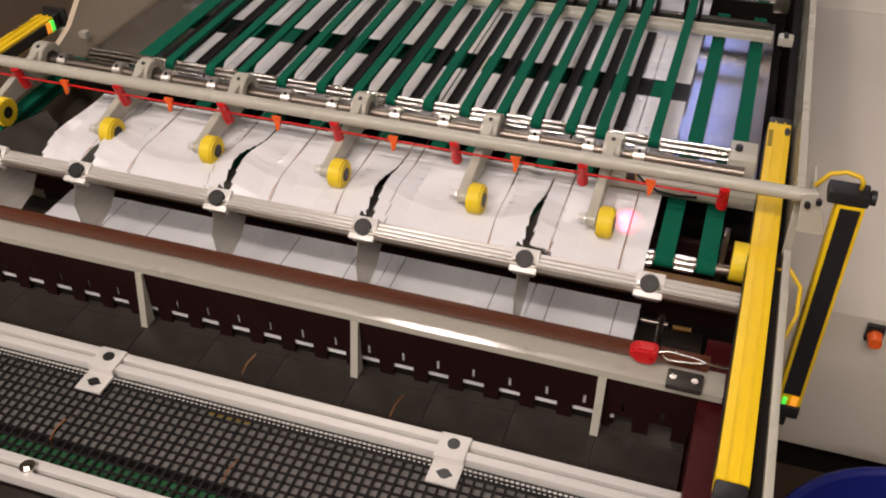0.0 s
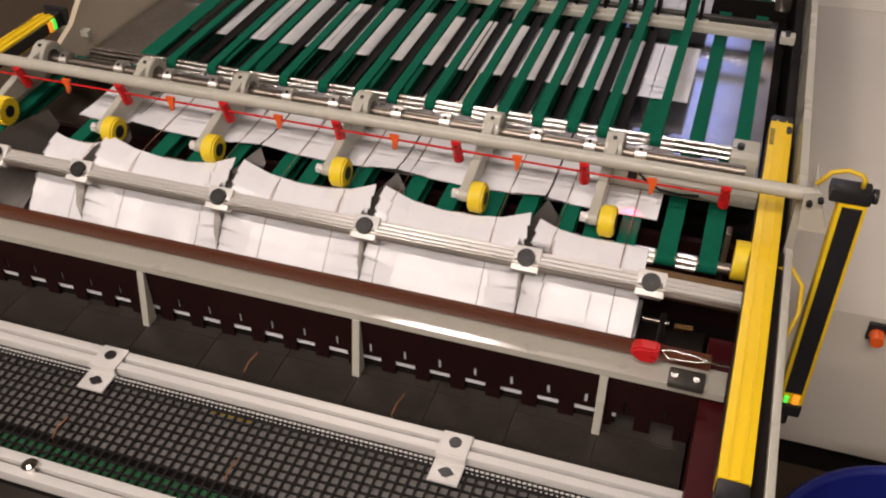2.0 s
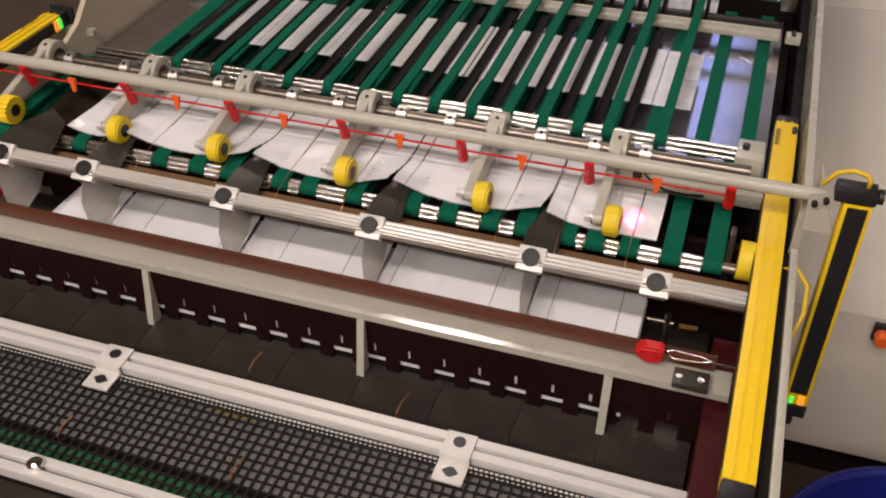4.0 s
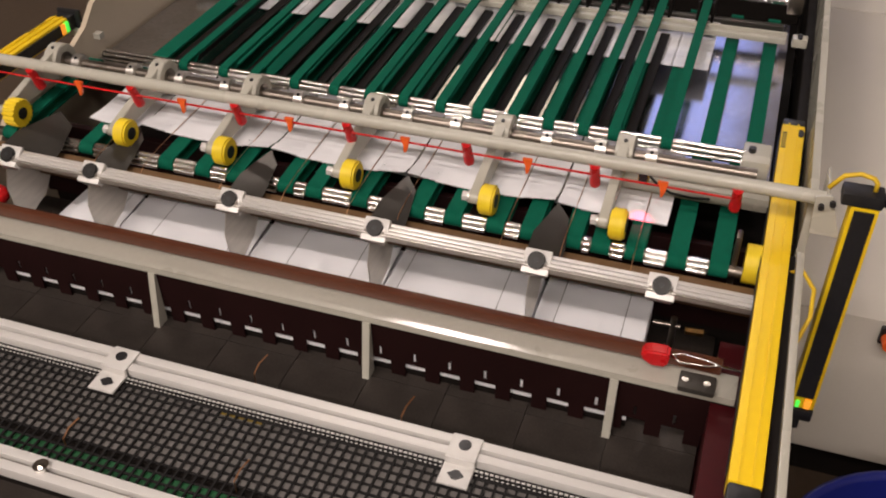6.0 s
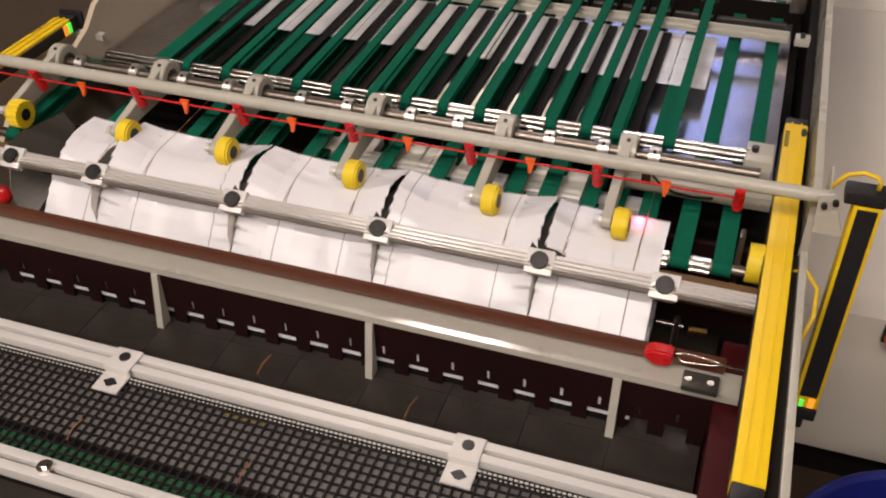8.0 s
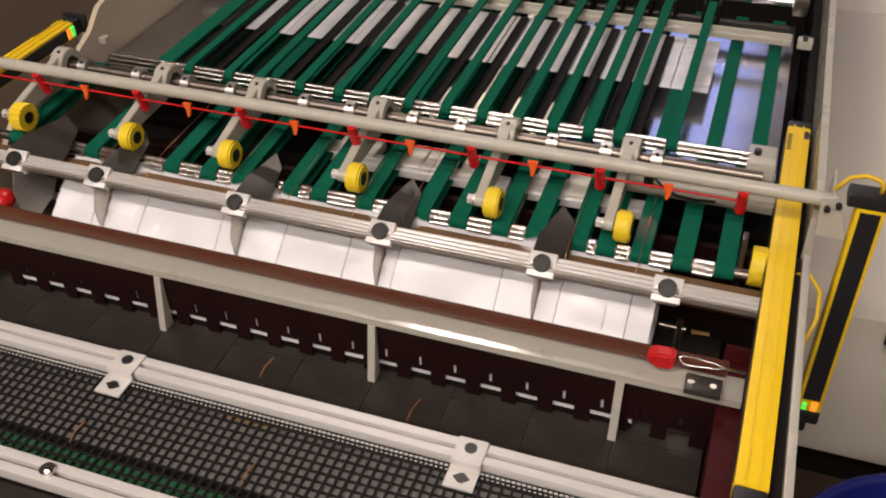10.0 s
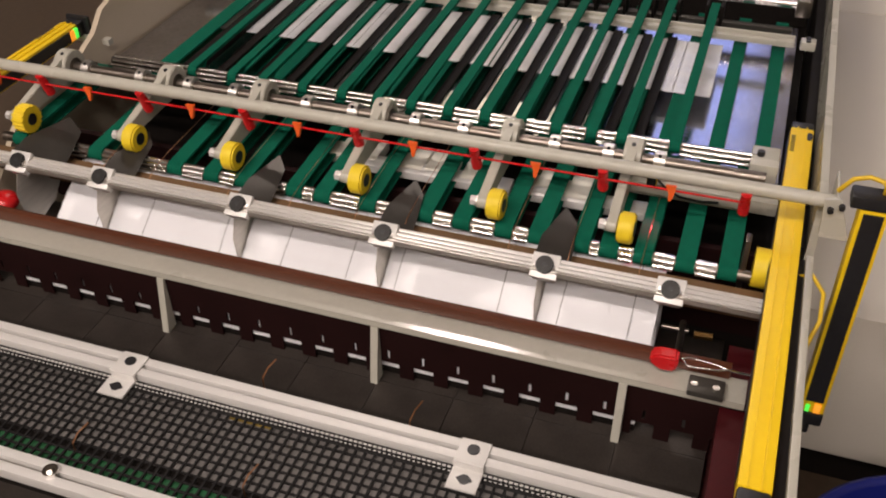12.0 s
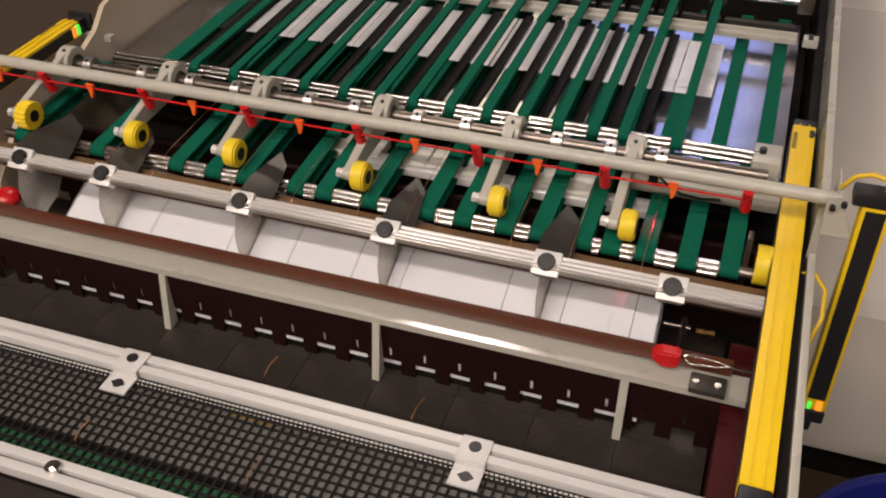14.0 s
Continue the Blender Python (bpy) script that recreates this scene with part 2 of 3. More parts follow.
# ---- conveyor belts ----
def flat_belt(x, w, y0, y1, z, r, thick=0.003):
    """A closed belt loop between two rollers; z is its top, at y0 and y1."""
    z0, z1 = z
    outer = arc(y0, z0 - r, r, 90, 270) + arc(y1, z1 - r, r, -90, 90)
    inner = arc(y0, z0 - r, r - thick, 90, 270) + arc(y1, z1 - r, r - thick, -90, 90)
    bm = bmesh.new()
    n = len(outer)
    ring = [[bm.verts.new((x + s * w / 2, *p)) for p in pts] for pts in (outer, inner) for s in (-1, 1)]
    for a, b in ((0, 1), (3, 2), (2, 0), (1, 3)):
        for i in range(n):
            bm.faces.new((ring[a][i], ring[a][(i + 1) % n], ring[b][(i + 1) % n], ring[b][i]))
    bmesh.ops.recalc_face_normals(bm, faces=bm.faces)
    return bm


UP_X = [-1.012, -0.926, -0.861, -0.778, -0.699, -0.629, -0.564, -0.494, -0.426, -0.362, -0.299, -0.238, -0.187, -0.099]
LOW_X = [-1.25, -1.085, -0.921, -0.848, -0.787, -0.69, -0.638, -0.556, -0.457, -0.394, -0.324, -0.269, -0.201, -0.157, -0.105, -0.042, 0.02]
def top_belt(w, y0, y1, z):
    """A belt that wraps the end roller and runs back close under itself."""
    r, t = 0.012, 0.0025
    line = [(y1, z)] + [(y0, z)] + arc(y0, z - r, r, 90, 270, 10)[1:] + [(y0 + 0.012, z - 1.9 * r), (y0 + 0.035, z - 0.006), (y1, z - 0.006)]
    bm = bmesh.new()
    ring = [[bm.verts.new((s_ * w / 2, *p)) for p in line] for s_ in (-1, 1)]
    for i in range(len(line) - 1):
        bm.faces.new((ring[0][i], ring[1][i], ring[1][i + 1], ring[0][i + 1]))
    bmesh.ops.recalc_face_normals(bm, faces=bm.faces)
    bmesh.ops.solidify(bm, geom=list(bm.faces), thickness=t)
    return bm


for x in UP_X:
    b = thing("upper_belt", "dark green flat conveyor belt over a black guide bar", "conveyor belt", x, 0, 0, "upper belts")
    part("belt", top_belt(0.0175, 1.385, 1.95, 0.912), GREEN, b)
    if x < -0.1:
        part("guide_bar", B(0.011, 0.029, 1.402, 1.84, 0.8700, 0.8765, bevel=0.001), BLACK, b, "black steel guide bar")
for x in [v + 0.043 for v in UP_X[:-2]] + [-0.122, -0.036, 0.04]:
    b = thing("deck_belt", "dark green flat belt carrying the sheets", "conveyor belt", x, 0, 0, "deck belts")
    part("belt", flat_belt(0, 0.025, 1.44, 2.0, (0.8625, 0.8625), 0.013), GREEN, b)
bl = thing("edge_belt", "dark green belt along the side plate", "conveyor belt", -1.10, 0, 0, "deck belts")
part("belt", flat_belt(0, 0.035, 1.40, 2.3, (0.885, 0.885), 0.013), GREEN, bl)
part("guide_bar", B(0.022, 0.062, 1.402, 2.3, 0.866, 0.876), BLACK, bl, "black steel guide bar")
for x in LOW_X:
    b = thing("lower_belt", "dark green flat belt sloping down to the delivery roller", "conveyor belt", x, 0, 0, "lower belts")
    part("belt", flat_belt(0, 0.028, 1.155, 1.41, (0.852, 0.864), 0.0125), GREEN, b)

# ---- rollers and shafts ----
r1 = thing("upper_roller", "chrome roller at the end of the upper belts", "roller", 0, 1.385, 0.90)
part("core", C((-1.20, 0.003, -0.006), (0.045, 0.003, -0.006), 0.0075), STEEL, r1)
for a, b in zip([-1.20] + UP_X, UP_X + [XR - 0.06]):
    if b - a > 0.04:
        for dy, dz in ((0.0, 0.005), (-0.0085, 0.0005), (-0.0165, -0.005)):
            part("sleeve", C((a + 0.0105, dy, dz), (b - 0.0105, dy, dz), 0.0036, 14), CHROME, r1)
r2 = thing("delivery_roller", "chrome delivery roller between the lower belts", "roller", 0, 1.155, 0.8395)
part("core", C((XL, 0, 0), (XR, 0, 0), 0.009), STEEL, r2)
for a, b in zip(LOW_X, LOW_X[1:]):
    for dy, dz in ((0.001, 0.0075), (-0.0075, 0.0035), (-0.0105, -0.0050)):
        part("sleeve", C((a + 0.0165, dy, dz), (b - 0.0165, dy, dz), 0.0044, 14), CHROME, r2)
sh = thing("arm_shaft", "dark steel shaft carrying the wheel arms", "shaft", 0, 1.33, 0.90)
part("bar", C((XL, 0, 0), (0.05, 0, 0), 0.010), STEEL, sh)
for x in [-1.213, -1.091, -0.986, -0.891, -0.743, -0.653, -0.535, -0.447, -0.288, -0.198, -0.115]:
    bm = bmesh.new()
    rod(bm, (x - 0.009, 0, 0), (x + 0.009, 0, 0), 0.0175, 28)
    bmesh.ops.bevel(bm, geom=[e for e in bm.edges if abs(e.verts[0].co.x - e.verts[1].co.x) < 1e-6], offset=0.0012, segments=2, affect="EDGES")
    collar = part("collar", bm, ALU, sh, "bright aluminium clamp collar")
    for turn in (62, 128):
        d = Vector((0, -math.cos(radians(turn)), math.sin(radians(turn))))
        part("collar_screw", C(d * 0.0168, d * 0.0182, 0.0032, 10), HUB, collar).location.x = x
# ---- press wheels on arms ----
WHEEL_X = [-1.236, -1.006, -0.810, -0.575, -0.341, -0.136]
WHEELS = []
for x in WHEEL_X:
    w = thing("press_wheel", "yellow rubber press wheel on a cream arm", "wheel", x, 1.165, 0.880, "press wheels")
    bm = bmesh.new()
    y1, z1 = 0.165, 0.022
    out = [(p[0] + y1, p[1] + z1) for p in arc(0, 0, 0.030, -62, 112, 14)] + arc(0, 0, 0.0105, 112, 278, 10)
    prism(bm, out, "x", -0.030, -0.015)
    bmesh.ops.bevel(bm, geom=[e for e in bm.edges if abs(e.verts[0].co.x - e.verts[1].co.x) < 1e-6], offset=0.0012, segments=2, affect="EDGES")
    part("arm", bm, CREAM, w, "cream painted arm plate")
    bm = bmesh.new()
    rod(bm, (-0.036, y1, z1), (-0.008, y1, z1), 0.0315, 32)
    bmesh.ops.bevel(bm, geom=[e for e in bm.edges if abs(e.verts[0].co.x - e.verts[1].co.x) < 1e-6], offset=0.0015, segments=2, affect="EDGES")
    boss = part("boss", bm, CREAM, w)
    part("bore", C((-0.0078, y1, z1), (-0.0068, y1, z1), 0.017, 24), STEEL, boss, "dark oily bore")
    part("screw", C((-0.022, y1 - 0.010, z1 + 0.024), (-0.022, y1 - 0.0110, z1 + 0.0310), 0.0036, 10), HUB, w)
    bm = bmesh.new()
    rod(bm, (-0.012, 0, 0), (0.012, 0, 0), 0.0245, 40)
    bmesh.ops.bevel(bm, geom=[e for e in bm.edges if abs(e.verts[0].co.x - e.verts[1].co.x) < 1e-6], offset=0.003, segments=2, affect="EDGES")
    if x == WHEEL_X[0]:
        # the endmost wheel has a cogged tread
        bm.free()
        bm = bmesh.new()
        prism(bm, [((0.0262 if k % 4 < 2 else 0.0232) * math.cos(math.tau * k / 72), (0.0262 if k % 4 < 2 else 0.0232) * math.sin(math.tau * k / 72)) for k in range(72)], "x", -0.012, 0.012)
    tyre = new("tyre", mesh_of(bm, "tyre", TYRE))
    tyre.parent = w
    WHEELS.append(tyre)
    part("hub", C((-0.002, 0, 0), (0.0132, 0, 0), 0.011), HUB, w, "dark hub")
    part("washer", C((-0.0325, 0, 0), (-0.0302, 0, 0), 0.0098, 20), ALU, w)
    part("nut", C((-0.042, 0, 0), (-0.0326, 0, 0), 0.0082, 6), WHITE_ALU, w, "bright hexagon nut")

# ---- safety tube with cord and tags ----
tb = thing("safety_tube", "cream painted round tube across the machine", "tube", 0, 1.222, 0.95)
part("tube", C((-1.40, 0, 0), (0.145, 0, 0), 0.0105, 24), CREAM, tb)
part("end_plate", B(0.145, 0.149, -0.012, 0.06, -0.05, 0.016, bevel=0.0015), CREAM, tb)
bm = bmesh.new()
prism(bm, [(0.130, 0.012), (0.152, 0.016), (0.174, -0.052), (0.134, -0.052)], "y", -0.018, -0.013)
part("foot_plate", bm, CREAM, tb)
for dx, dz in ((0.140, -0.002), (0.154, 0.006)):
    part("screw", C((dx, -0.018, dz), (dx, -0.025, dz), 0.0045, 12), HUB, tb)
cord = thing("pull_cord", "thin red cord hung below the tube", "cord", 0, 1.215, 0.927)
part("cord", C((-1.40, 0, 0), (0.026, 0, 0), 0.0018, 8), RED, cord)
for x in [-1.223, -1.011, -0.806, -0.599, -0.393, -0.187, 0.025]:
    s = thing("red_sensor", "translucent red plastic stub below the tube", "nozzle", x, 1.214, 0.925, "red stubs")
    part("body", C((0, -0.002, 0.02), (0, 0.012, -0.017), 0.0078), RED, s)
    part("ring", C((0, 0.009, -0.009), (0, 0.0105, -0.013), 0.0086), RED, s)
    part("tip", C((0, 0.012, -0.0172), (0, 0.0145, -0.0235), 0.0085), RED, s)
for x in [-1.326, -1.124, -0.912, -0.706, -0.498, -0.293, -0.083]:
    s = thing("cord_clip", "small orange clip on the red cord", "clip", x, 1.215, 0.927, "orange clips")
    bm = bmesh.new()
    prism(bm, [(-0.008, 0.008), (0.008, 0.008), (0.006, -0.004), (0.002, -0.018), (-0.002, -0.018), (-0.003, -0.004)], "y", -0.003, 0.003)
    part("clip", bm, ORANGE, s)

# ---- knob rail with separators ----
rail = thing("separator_rail", "grooved bright aluminium rail across the delivery", "rail", 0, 1.062, 0.858)
part("profile", B(-1.40, XR, -0.0125, 0.0125, -0.006, 0.0055, bevel=0.001), STEEL, rail)
for y0, y1, top in ((-0.0120, -0.0062, 0.0088), (-0.0048, 0.0030, 0.0100), (0.0042, 0.0125, 0.0108)):
    part("ridge", B(-1.40, XR, y0, y1, 0.0056, top, bevel=0.0012), RAIL_ALU, rail)
part("front_face", B(-1.40, XR, -0.0150, -0.0127, -0.003, 0.0060, bevel=0.0006), ALU, rail)


def tilted(bm, degrees=36):
    """The same form leant forward about the rail's line."""
    c, d = math.cos(radians(degrees)), math.sin(radians(degrees))
    for v in bm.verts:
        v.co = Vector((v.co.x, v.co.y * c - v.co.z * d, v.co.y * d + v.co.z * c))
    return bm


KNOB_X = [-1.172, -1.004, -0.741, -0.489, -0.234, -0.052]
for x in KNOB_X:
    k = thing("separator", "thin steel separator plate on a knobbed block", "separator", x, 1.062, 0.858, "separators")
    part("block", tilted(B(-0.0205, 0.0205, -0.019, 0.019, 0.004, 0.012, bevel=0.0015)), WHITE_ALU, k, "square aluminium clamp block")
    part("jaw", B(-0.017, 0.017, -0.0125, 0.0125, -0.016, 0.012, bevel=0.002), ALU, k)
    bm = bmesh.new()
    rod(bm, (0, 0.001, 0.012), (0, 0.001, 0.0165), 0.0135, 28)
    rod(bm, (0, 0.001, 0.0165), (0, 0.001, 0.0180), 0.0130, 28, 0.0125)
    part("knob", tilted(bm), KNOB, k, "black clamping knob")
    bm = bmesh.new()
    rod(bm, (0, 0.001, 0.0180), (0, 0.001, 0.0184), 0.004, 16)
    part("knob_centre", tilted(bm), HUB, k)
    if x > -0.1:
        continue
    bm = bmesh.new()
    prism(bm, [(0.020, -0.010), (-0.012, -0.016), (-0.026, -0.050), (-0.022, -0.100), (0.008, -0.128), (0.055, -0.112), (0.085, -0.080), (0.066, -0.010)], "x", -0.0092, -0.0079)
    part("plate", bm, PLATE, k, "thin steel plate")
    # the leaf behind the rail carries the sheets' edges
    bm = bmesh.new()
    rim = [(-0.024, 0.016, -0.002), (-0.024, 0.070, 0.005), (-0.004, 0.148, 0.009), (0.020, 0.118, 0.003), (0.028, 0.060, -0.010), (0.028, 0.018, -0.024), (0.01, 0.018, -0.018)]
    if x == KNOB_X[0]:
        rim = [(p[0] * 1.9, p[1], p[2]) for p in rim]
    top_ = [bm.verts.new(p) for p in rim]
    low_ = [bm.verts.new((p[0], p[1], p[2] - 0.0012)) for p in rim]
    for i in range(1, 6):
        bm.faces.new((top_[0], top_[i], top_[i + 1])), bm.faces.new((low_[0], low_[i + 1], low_[i]))
    for i in range(7):
        j = (i + 1) % 7
        bm.faces.new((top_[i], low_[i], low_[j], top_[j]))
    bmesh.ops.recalc_face_normals(bm, faces=bm.faces)
    part("leaf", bm, DULL, k, "bent steel guide leaf")
simple("backing_board", B(XL, XR, 1.118, 1.134, 0.79, 0.832), BOARD, "brown wooden board below the delivery roller", "board")
simple("back_wall", B(XL, XR, 1.232, 1.244, 0.655, 0.82), MAROON, "dark maroon back plate behind the stack", "plate")

# ---- threads running with the sheets ----
for x in (-1.039, -0.944, -0.792, -0.677, -0.56, -0.475, -0.304, -0.21, -0.103):
    th = thing("guide_thread", "fine copper thread stretched along the sheets' way", "thread", 0, 0, 0, "threads")
    bm = bmesh.new()
    tube(bm, [(x, 1.34, 0.8665), (x, 1.17, 0.8605), (x, 1.12, 0.8545), (x, 1.098, 0.8435)], 0.0006, 5)
    part("thread", bm, COPPER, th)
for x, y in ((-0.62, 0.86), (-0.375, 0.85), (-0.82, 0.66), (-0.55, 0.67)):
    bm = bmesh.new()
    tube(bm, [(x, y, 0.70), (x + 0.004, y + 0.012, 0.712), (x + 0.01, y + 0.03, 0.716)], 0.0013, 5)
    rod(bm, (x, y, 0.651), (x, y, 0.70), 0.0011, 5)
    simple("thread_end", bm, COPPER, "loose copper thread end", "thread", "threads")

# ---- front stop: brown bar, cream rail, brackets, slotted plate ----
bb = thing("brown_bar", "long brown painted stop bar", "bar", 0, 1.004, 0.792)
part("tube", B(-1.40, 0.05, -0.007, 0.008, -0.0150, 0.006, bevel=0.004), BROWN, bb)
part("lip", B(-1.40, 0.05, 0.0085, 0.0105, -0.012, 0.002), BROWN, bb)
cr = thing("front_rail", "cream painted front rail on flat brackets", "rail", 0, 0, 0)
bm = bmesh.new()
prism(bm, [(0.966, 0.7658), (1.010, 0.7675), (1.010, 0.7711), (0.966, 0.7680)], "x", -1.40, 0.075)
part("channel", bm, CREAM_GLOSS, cr)
part("front_lip", B(-1.40, 0.075, 0.966, 0.970, 0.756, 0.7655), CREAM, cr)
for x in (-1.24, -0.857, -0.475, -0.091):
    bm = bmesh.new()
    prism(bm, [(0.946, 0.651), (0.969, 0.651), (0.9695, 0.755), (0.965, 0.755)], "x", x - 0.006, x + 0.006)
    part("bracket", bm, CREAM, cr)
sl = thing("slotted_plate", "dark maroon plate with slots and a notched lower edge", "plate", 0, 0, 0)
PITCH = 0.0572
for i in range(28):
    xc = -0.1135 - PITCH * (i - 4)
    h = PITCH / 2
    bm = bmesh.new()
    for a, b, z0, z1 in ((-h, h, 0.706, 0.755), (-h, -0.0024, 0.687, 0.706), (0.0024, h, 0.687, 0.706), (-h, h, 0.680, 0.687), (-h, -0.0168, 0.6515, 0.680), (0.0168, h, 0.6515, 0.680)):
        box(bm, xc + a, xc + b, 0.9705, 0.9735, z0, z1)
    bmesh.ops.remove_doubles(bm, verts=bm.verts, dist=1e-5)
    part("tooth_plate", bm, MAROON, sl)

# red handled toggle clamp on the rail's end
tc = thing("toggle_clamp", "red handled wire toggle clamp on a steel bracket", "clamp", 0, 0.995, 0.772)
bm = bmesh.new()
prism(bm, [(-0.062, 0.020), (-0.061, 0.029), (-0.052, 0.036), (-0.024, 0.037), (-0.021, 0.031), (-0.025, 0.010), (-0.046, 0.008)], "y", -0.012, 0.010)
bmesh.ops.bevel(bm, geom=list(bm.edges), offset=0.003, segments=2, affect="EDGES")
part("handle", bm, RED, tc, "glossy red plastic handle")
for dy in (-0.010, 0.008):
    bm = bmesh.new()
    tube(bm, [(-0.02, 0, 0.028), (-0.008, dy, 0.026), (0.03, dy * 0.6, 0.026), (0.045, 0, 0.026), (0.075, 0, 0.024)], 0.0016, 6)
    part("wire", bm, CHROME, tc, "bright steel wire loop")
part("bracket", B(-0.004, 0.046, -0.040, -0.006, 0, 0.010, bevel=0.003), DULL, tc)
for dx in (0.0, 0.03):
    part("stud", C((dx + 0.004, -0.026, 0.010), (dx + 0.004, -0.026, 0.013), 0.005, 12), CHROME, tc)

# ---- delivery table ----
table = setting("delivery_table", B(-1.5, 0.04, 0.45, 1.22, 0.625, 0.646), TABLE, "dark grey delivery table of flat plates", "table")
TILE = 0.128
tile = mesh_of(B(-TILE / 2 + 0.0006, TILE / 2 - 0.0006, -0.055, 0.055, 0, 0.0035), "table_plate", TABLE)
for i in range(12):
    for j in range(3):
        p = new("table_plate", tile)
        p.parent = table
        p.location = (0.04 - TILE * (i + 0.5), 0.90 + 0.1112 * j, 0.6465)
simple("table_skirt", B(0.044, 0.10, 0.60, 1.10, 0.45, 0.748), DARKRED, "dark red steel side of the delivery table", "panel")

# ---- mesh guard with white rails ----
def slot_rail(name, y0, y1, z0, z1):
    g = thing(name, "white aluminium slotted rail along the mesh guard", "rail", 0, 0, 0)
    h = (y1 - y0)
    for a, b in ((0, 0.40), (0.60, 1.0)):
        part("flange", B(-1.5, 0.10, y0 + a * h, y0 + b * h, z0, z1, bevel=0.0015), WHITE_ALU, g)
    part("groove", B(-1.5, 0.10, y0 + 0.405 * h, y0 + 0.595 * h, z0, z1 - 0.011), STEEL, g, "dark groove")


slot_rail("guard_rail", 0.806, 0.842, 0.682, 0.702)
slot_rail("guard_rail", 0.588, 0.624, 0.682, 0.702)
guard = thing("mesh_guard", "black square wire mesh guard with a beaded edge", "mesh guard")
bm = bmesh.new()
for k in range(12):
    y = 0.6300 + 0.0148 * k
    box(bm, -1.5, 0.05, y - 0.0016, y + 0.0016, 0.6832, 0.6858)
for k in range(105):
    x = -1.5 + 0.0148 * k
    box(bm, x - 0.0016, x + 0.0016, 0.622, 0.806, 0.684, 0.6865)
tagged(part("wire_mesh", bm, MESH, guard), kind="stuff")
bm = bmesh.new()
for k in range(206):
    x = -1.5 + 0.0075 * k
    box(bm, x, x + 0.0050, 0.7985, 0.8010, 0.6872, 0.6890)
    box(bm, x + 0.003, x + 0.0065, 0.7925, 0.7938, 0.6872, 0.6882)
tagged(part("edge_beading", bm, WHITE_ALU, guard, "beaded white edge"), kind="stuff")
part("edge_band", B(-1.5, 0.05, 0.786, 0.8055, 0.6868, 0.6871), MESH, guard)
bm = bmesh.new()
rod(bm, (-0.815, 0.606, 0.7022), (-0.815, 0.606, 0.708), 0.011, 24)
rod(bm, (-0.815, 0.606, 0.708), (-0.815, 0.606, 0.712), 0.006, 6)
simple("rail_bolt", bm, CHROME, "round bright bolt on the guard rail", "bolt")
simple("yellow_tape", B(-0.640, -0.568, 0.786, 0.790, 0.6812, 0.6818), TAPE, "strip of yellow tape under the mesh", "tape")
lowc = thing("lower_conveyor", "grey and green belts under the mesh guard", "conveyor")
part("grey_belt", B(-1.5, 0.04, 0.676, 0.80, 0.678, 0.681), GREY_BELT, lowc, "grey belt")
part("green_belt", B(-1.5, 0.04, 0.60, 0.664, 0.678, 0.681), GREEN_CLOTH, lowc, "bright green belt")
part("bed", B(-1.5, 0.04, 0.60, 0.80, 0.6505, 0.6775), BLACK, lowc)
for x in (-0.831, -0.269):
    c = thing("rail_clamp", "bent white metal clamp with black screws", "clamp", x, 0.824, 0.702, "clamps")
    part("upper_leaf", B(-0.022, 0.022, -0.022, 0.018, 0, 0.004, bevel=0.001), WHITE_ALU, c)
    part("web", B(-0.022, 0.022, -0.026, -0.022, -0.012, 0.004, bevel=0.001), WHITE_ALU, c)
    part("lower_leaf", B(-0.022, 0.022, -0.062, -0.026, -0.012, -0.008, bevel=0.001), WHITE_ALU, c)
    part("screw", C((0, 0, 0.004), (0, 0, 0.006), 0.009, 20), HUB, c)
    bm = bmesh.new()
    prism(bm, [(-0.012, -0.044), (-0.003, -0.036), (0.003, -0.036), (0.012, -0.044), (0.003, -0.052), (-0.003, -0.052)], "z", -0.008, -0.0065)
    part("slot_nut", bm, HUB, c)

# ---- light curtains ----
def lying_curtain(x, y0, y1, z, face):
    """A light curtain lying along the machine, its optic face to one side."""
    g = thing("light_curtain", "yellow safety light curtain lying along the machine", "light curtain", x, 0, z, "light curtains")
    part("housing", B(-0.019, 0.019, y0, y1, -0.017, 0.015, bevel=0.003), YELLOW, g)
    for dx in (-0.0075, 0.0075):
        part("rib", B(dx - 0.0012, dx + 0.0012, y0, y1, 0.0152, 0.0172), YELLOW, g)
    part("optic_face", B(min(0.019, 0.0215) * face - 0.001, 0.0215 * face + 0.001, y0 + 0.02, y1 - 0.02, -0.012, 0.010), HUB, g, "glossy black optic face")
    for a, b in ((y0 - 0.03, y0), (y1, y1 + 0.022)):
        part("end_cap", B(-0.0185, 0.0185, a, b, -0.0165, 0.0145, bevel=0.004), HUB, g, "black end cap")
    return g


lc = lying_curtain(0.079, 0.728, 1.532, 0.870, -1)
lc.rotation_euler.z = radians(-0.75)
bm = bmesh.new()
rod(bm, (0, 0, 0), (0, 0, 0.0008), 0.008, 24)
for v in bm.verts:
    v.co = Vector((v.co.x * 0.65 + 0.0130, v.co.y * 1.6 + 1.505, v.co.z + 0.0151))
part("badge", bm, HUB, lc, "black oval badge")
for i in range(8):
    part("letter_bar", B(-0.0165, -0.0095, 1.452 + 0.0068 * i, 1.4555 + 0.0068 * i, 0.0151, 0.0156), HUB, lc)
l3 = lying_curtain(-1.356, 0.742, 1.465, 0.902, 1)
for i in range(8):
    part("letter_bar", B(-0.0165, -0.0095, 1.385 + 0.0068 * i, 1.3885 + 0.0068 * i, 0.0151, 0.0156), HUB, l3)
part("status_light", B(0.0195, 0.0245, 1.436, 1.448, -0.010, 0.010), LED_AMBER, l3, "glowing amber status light")
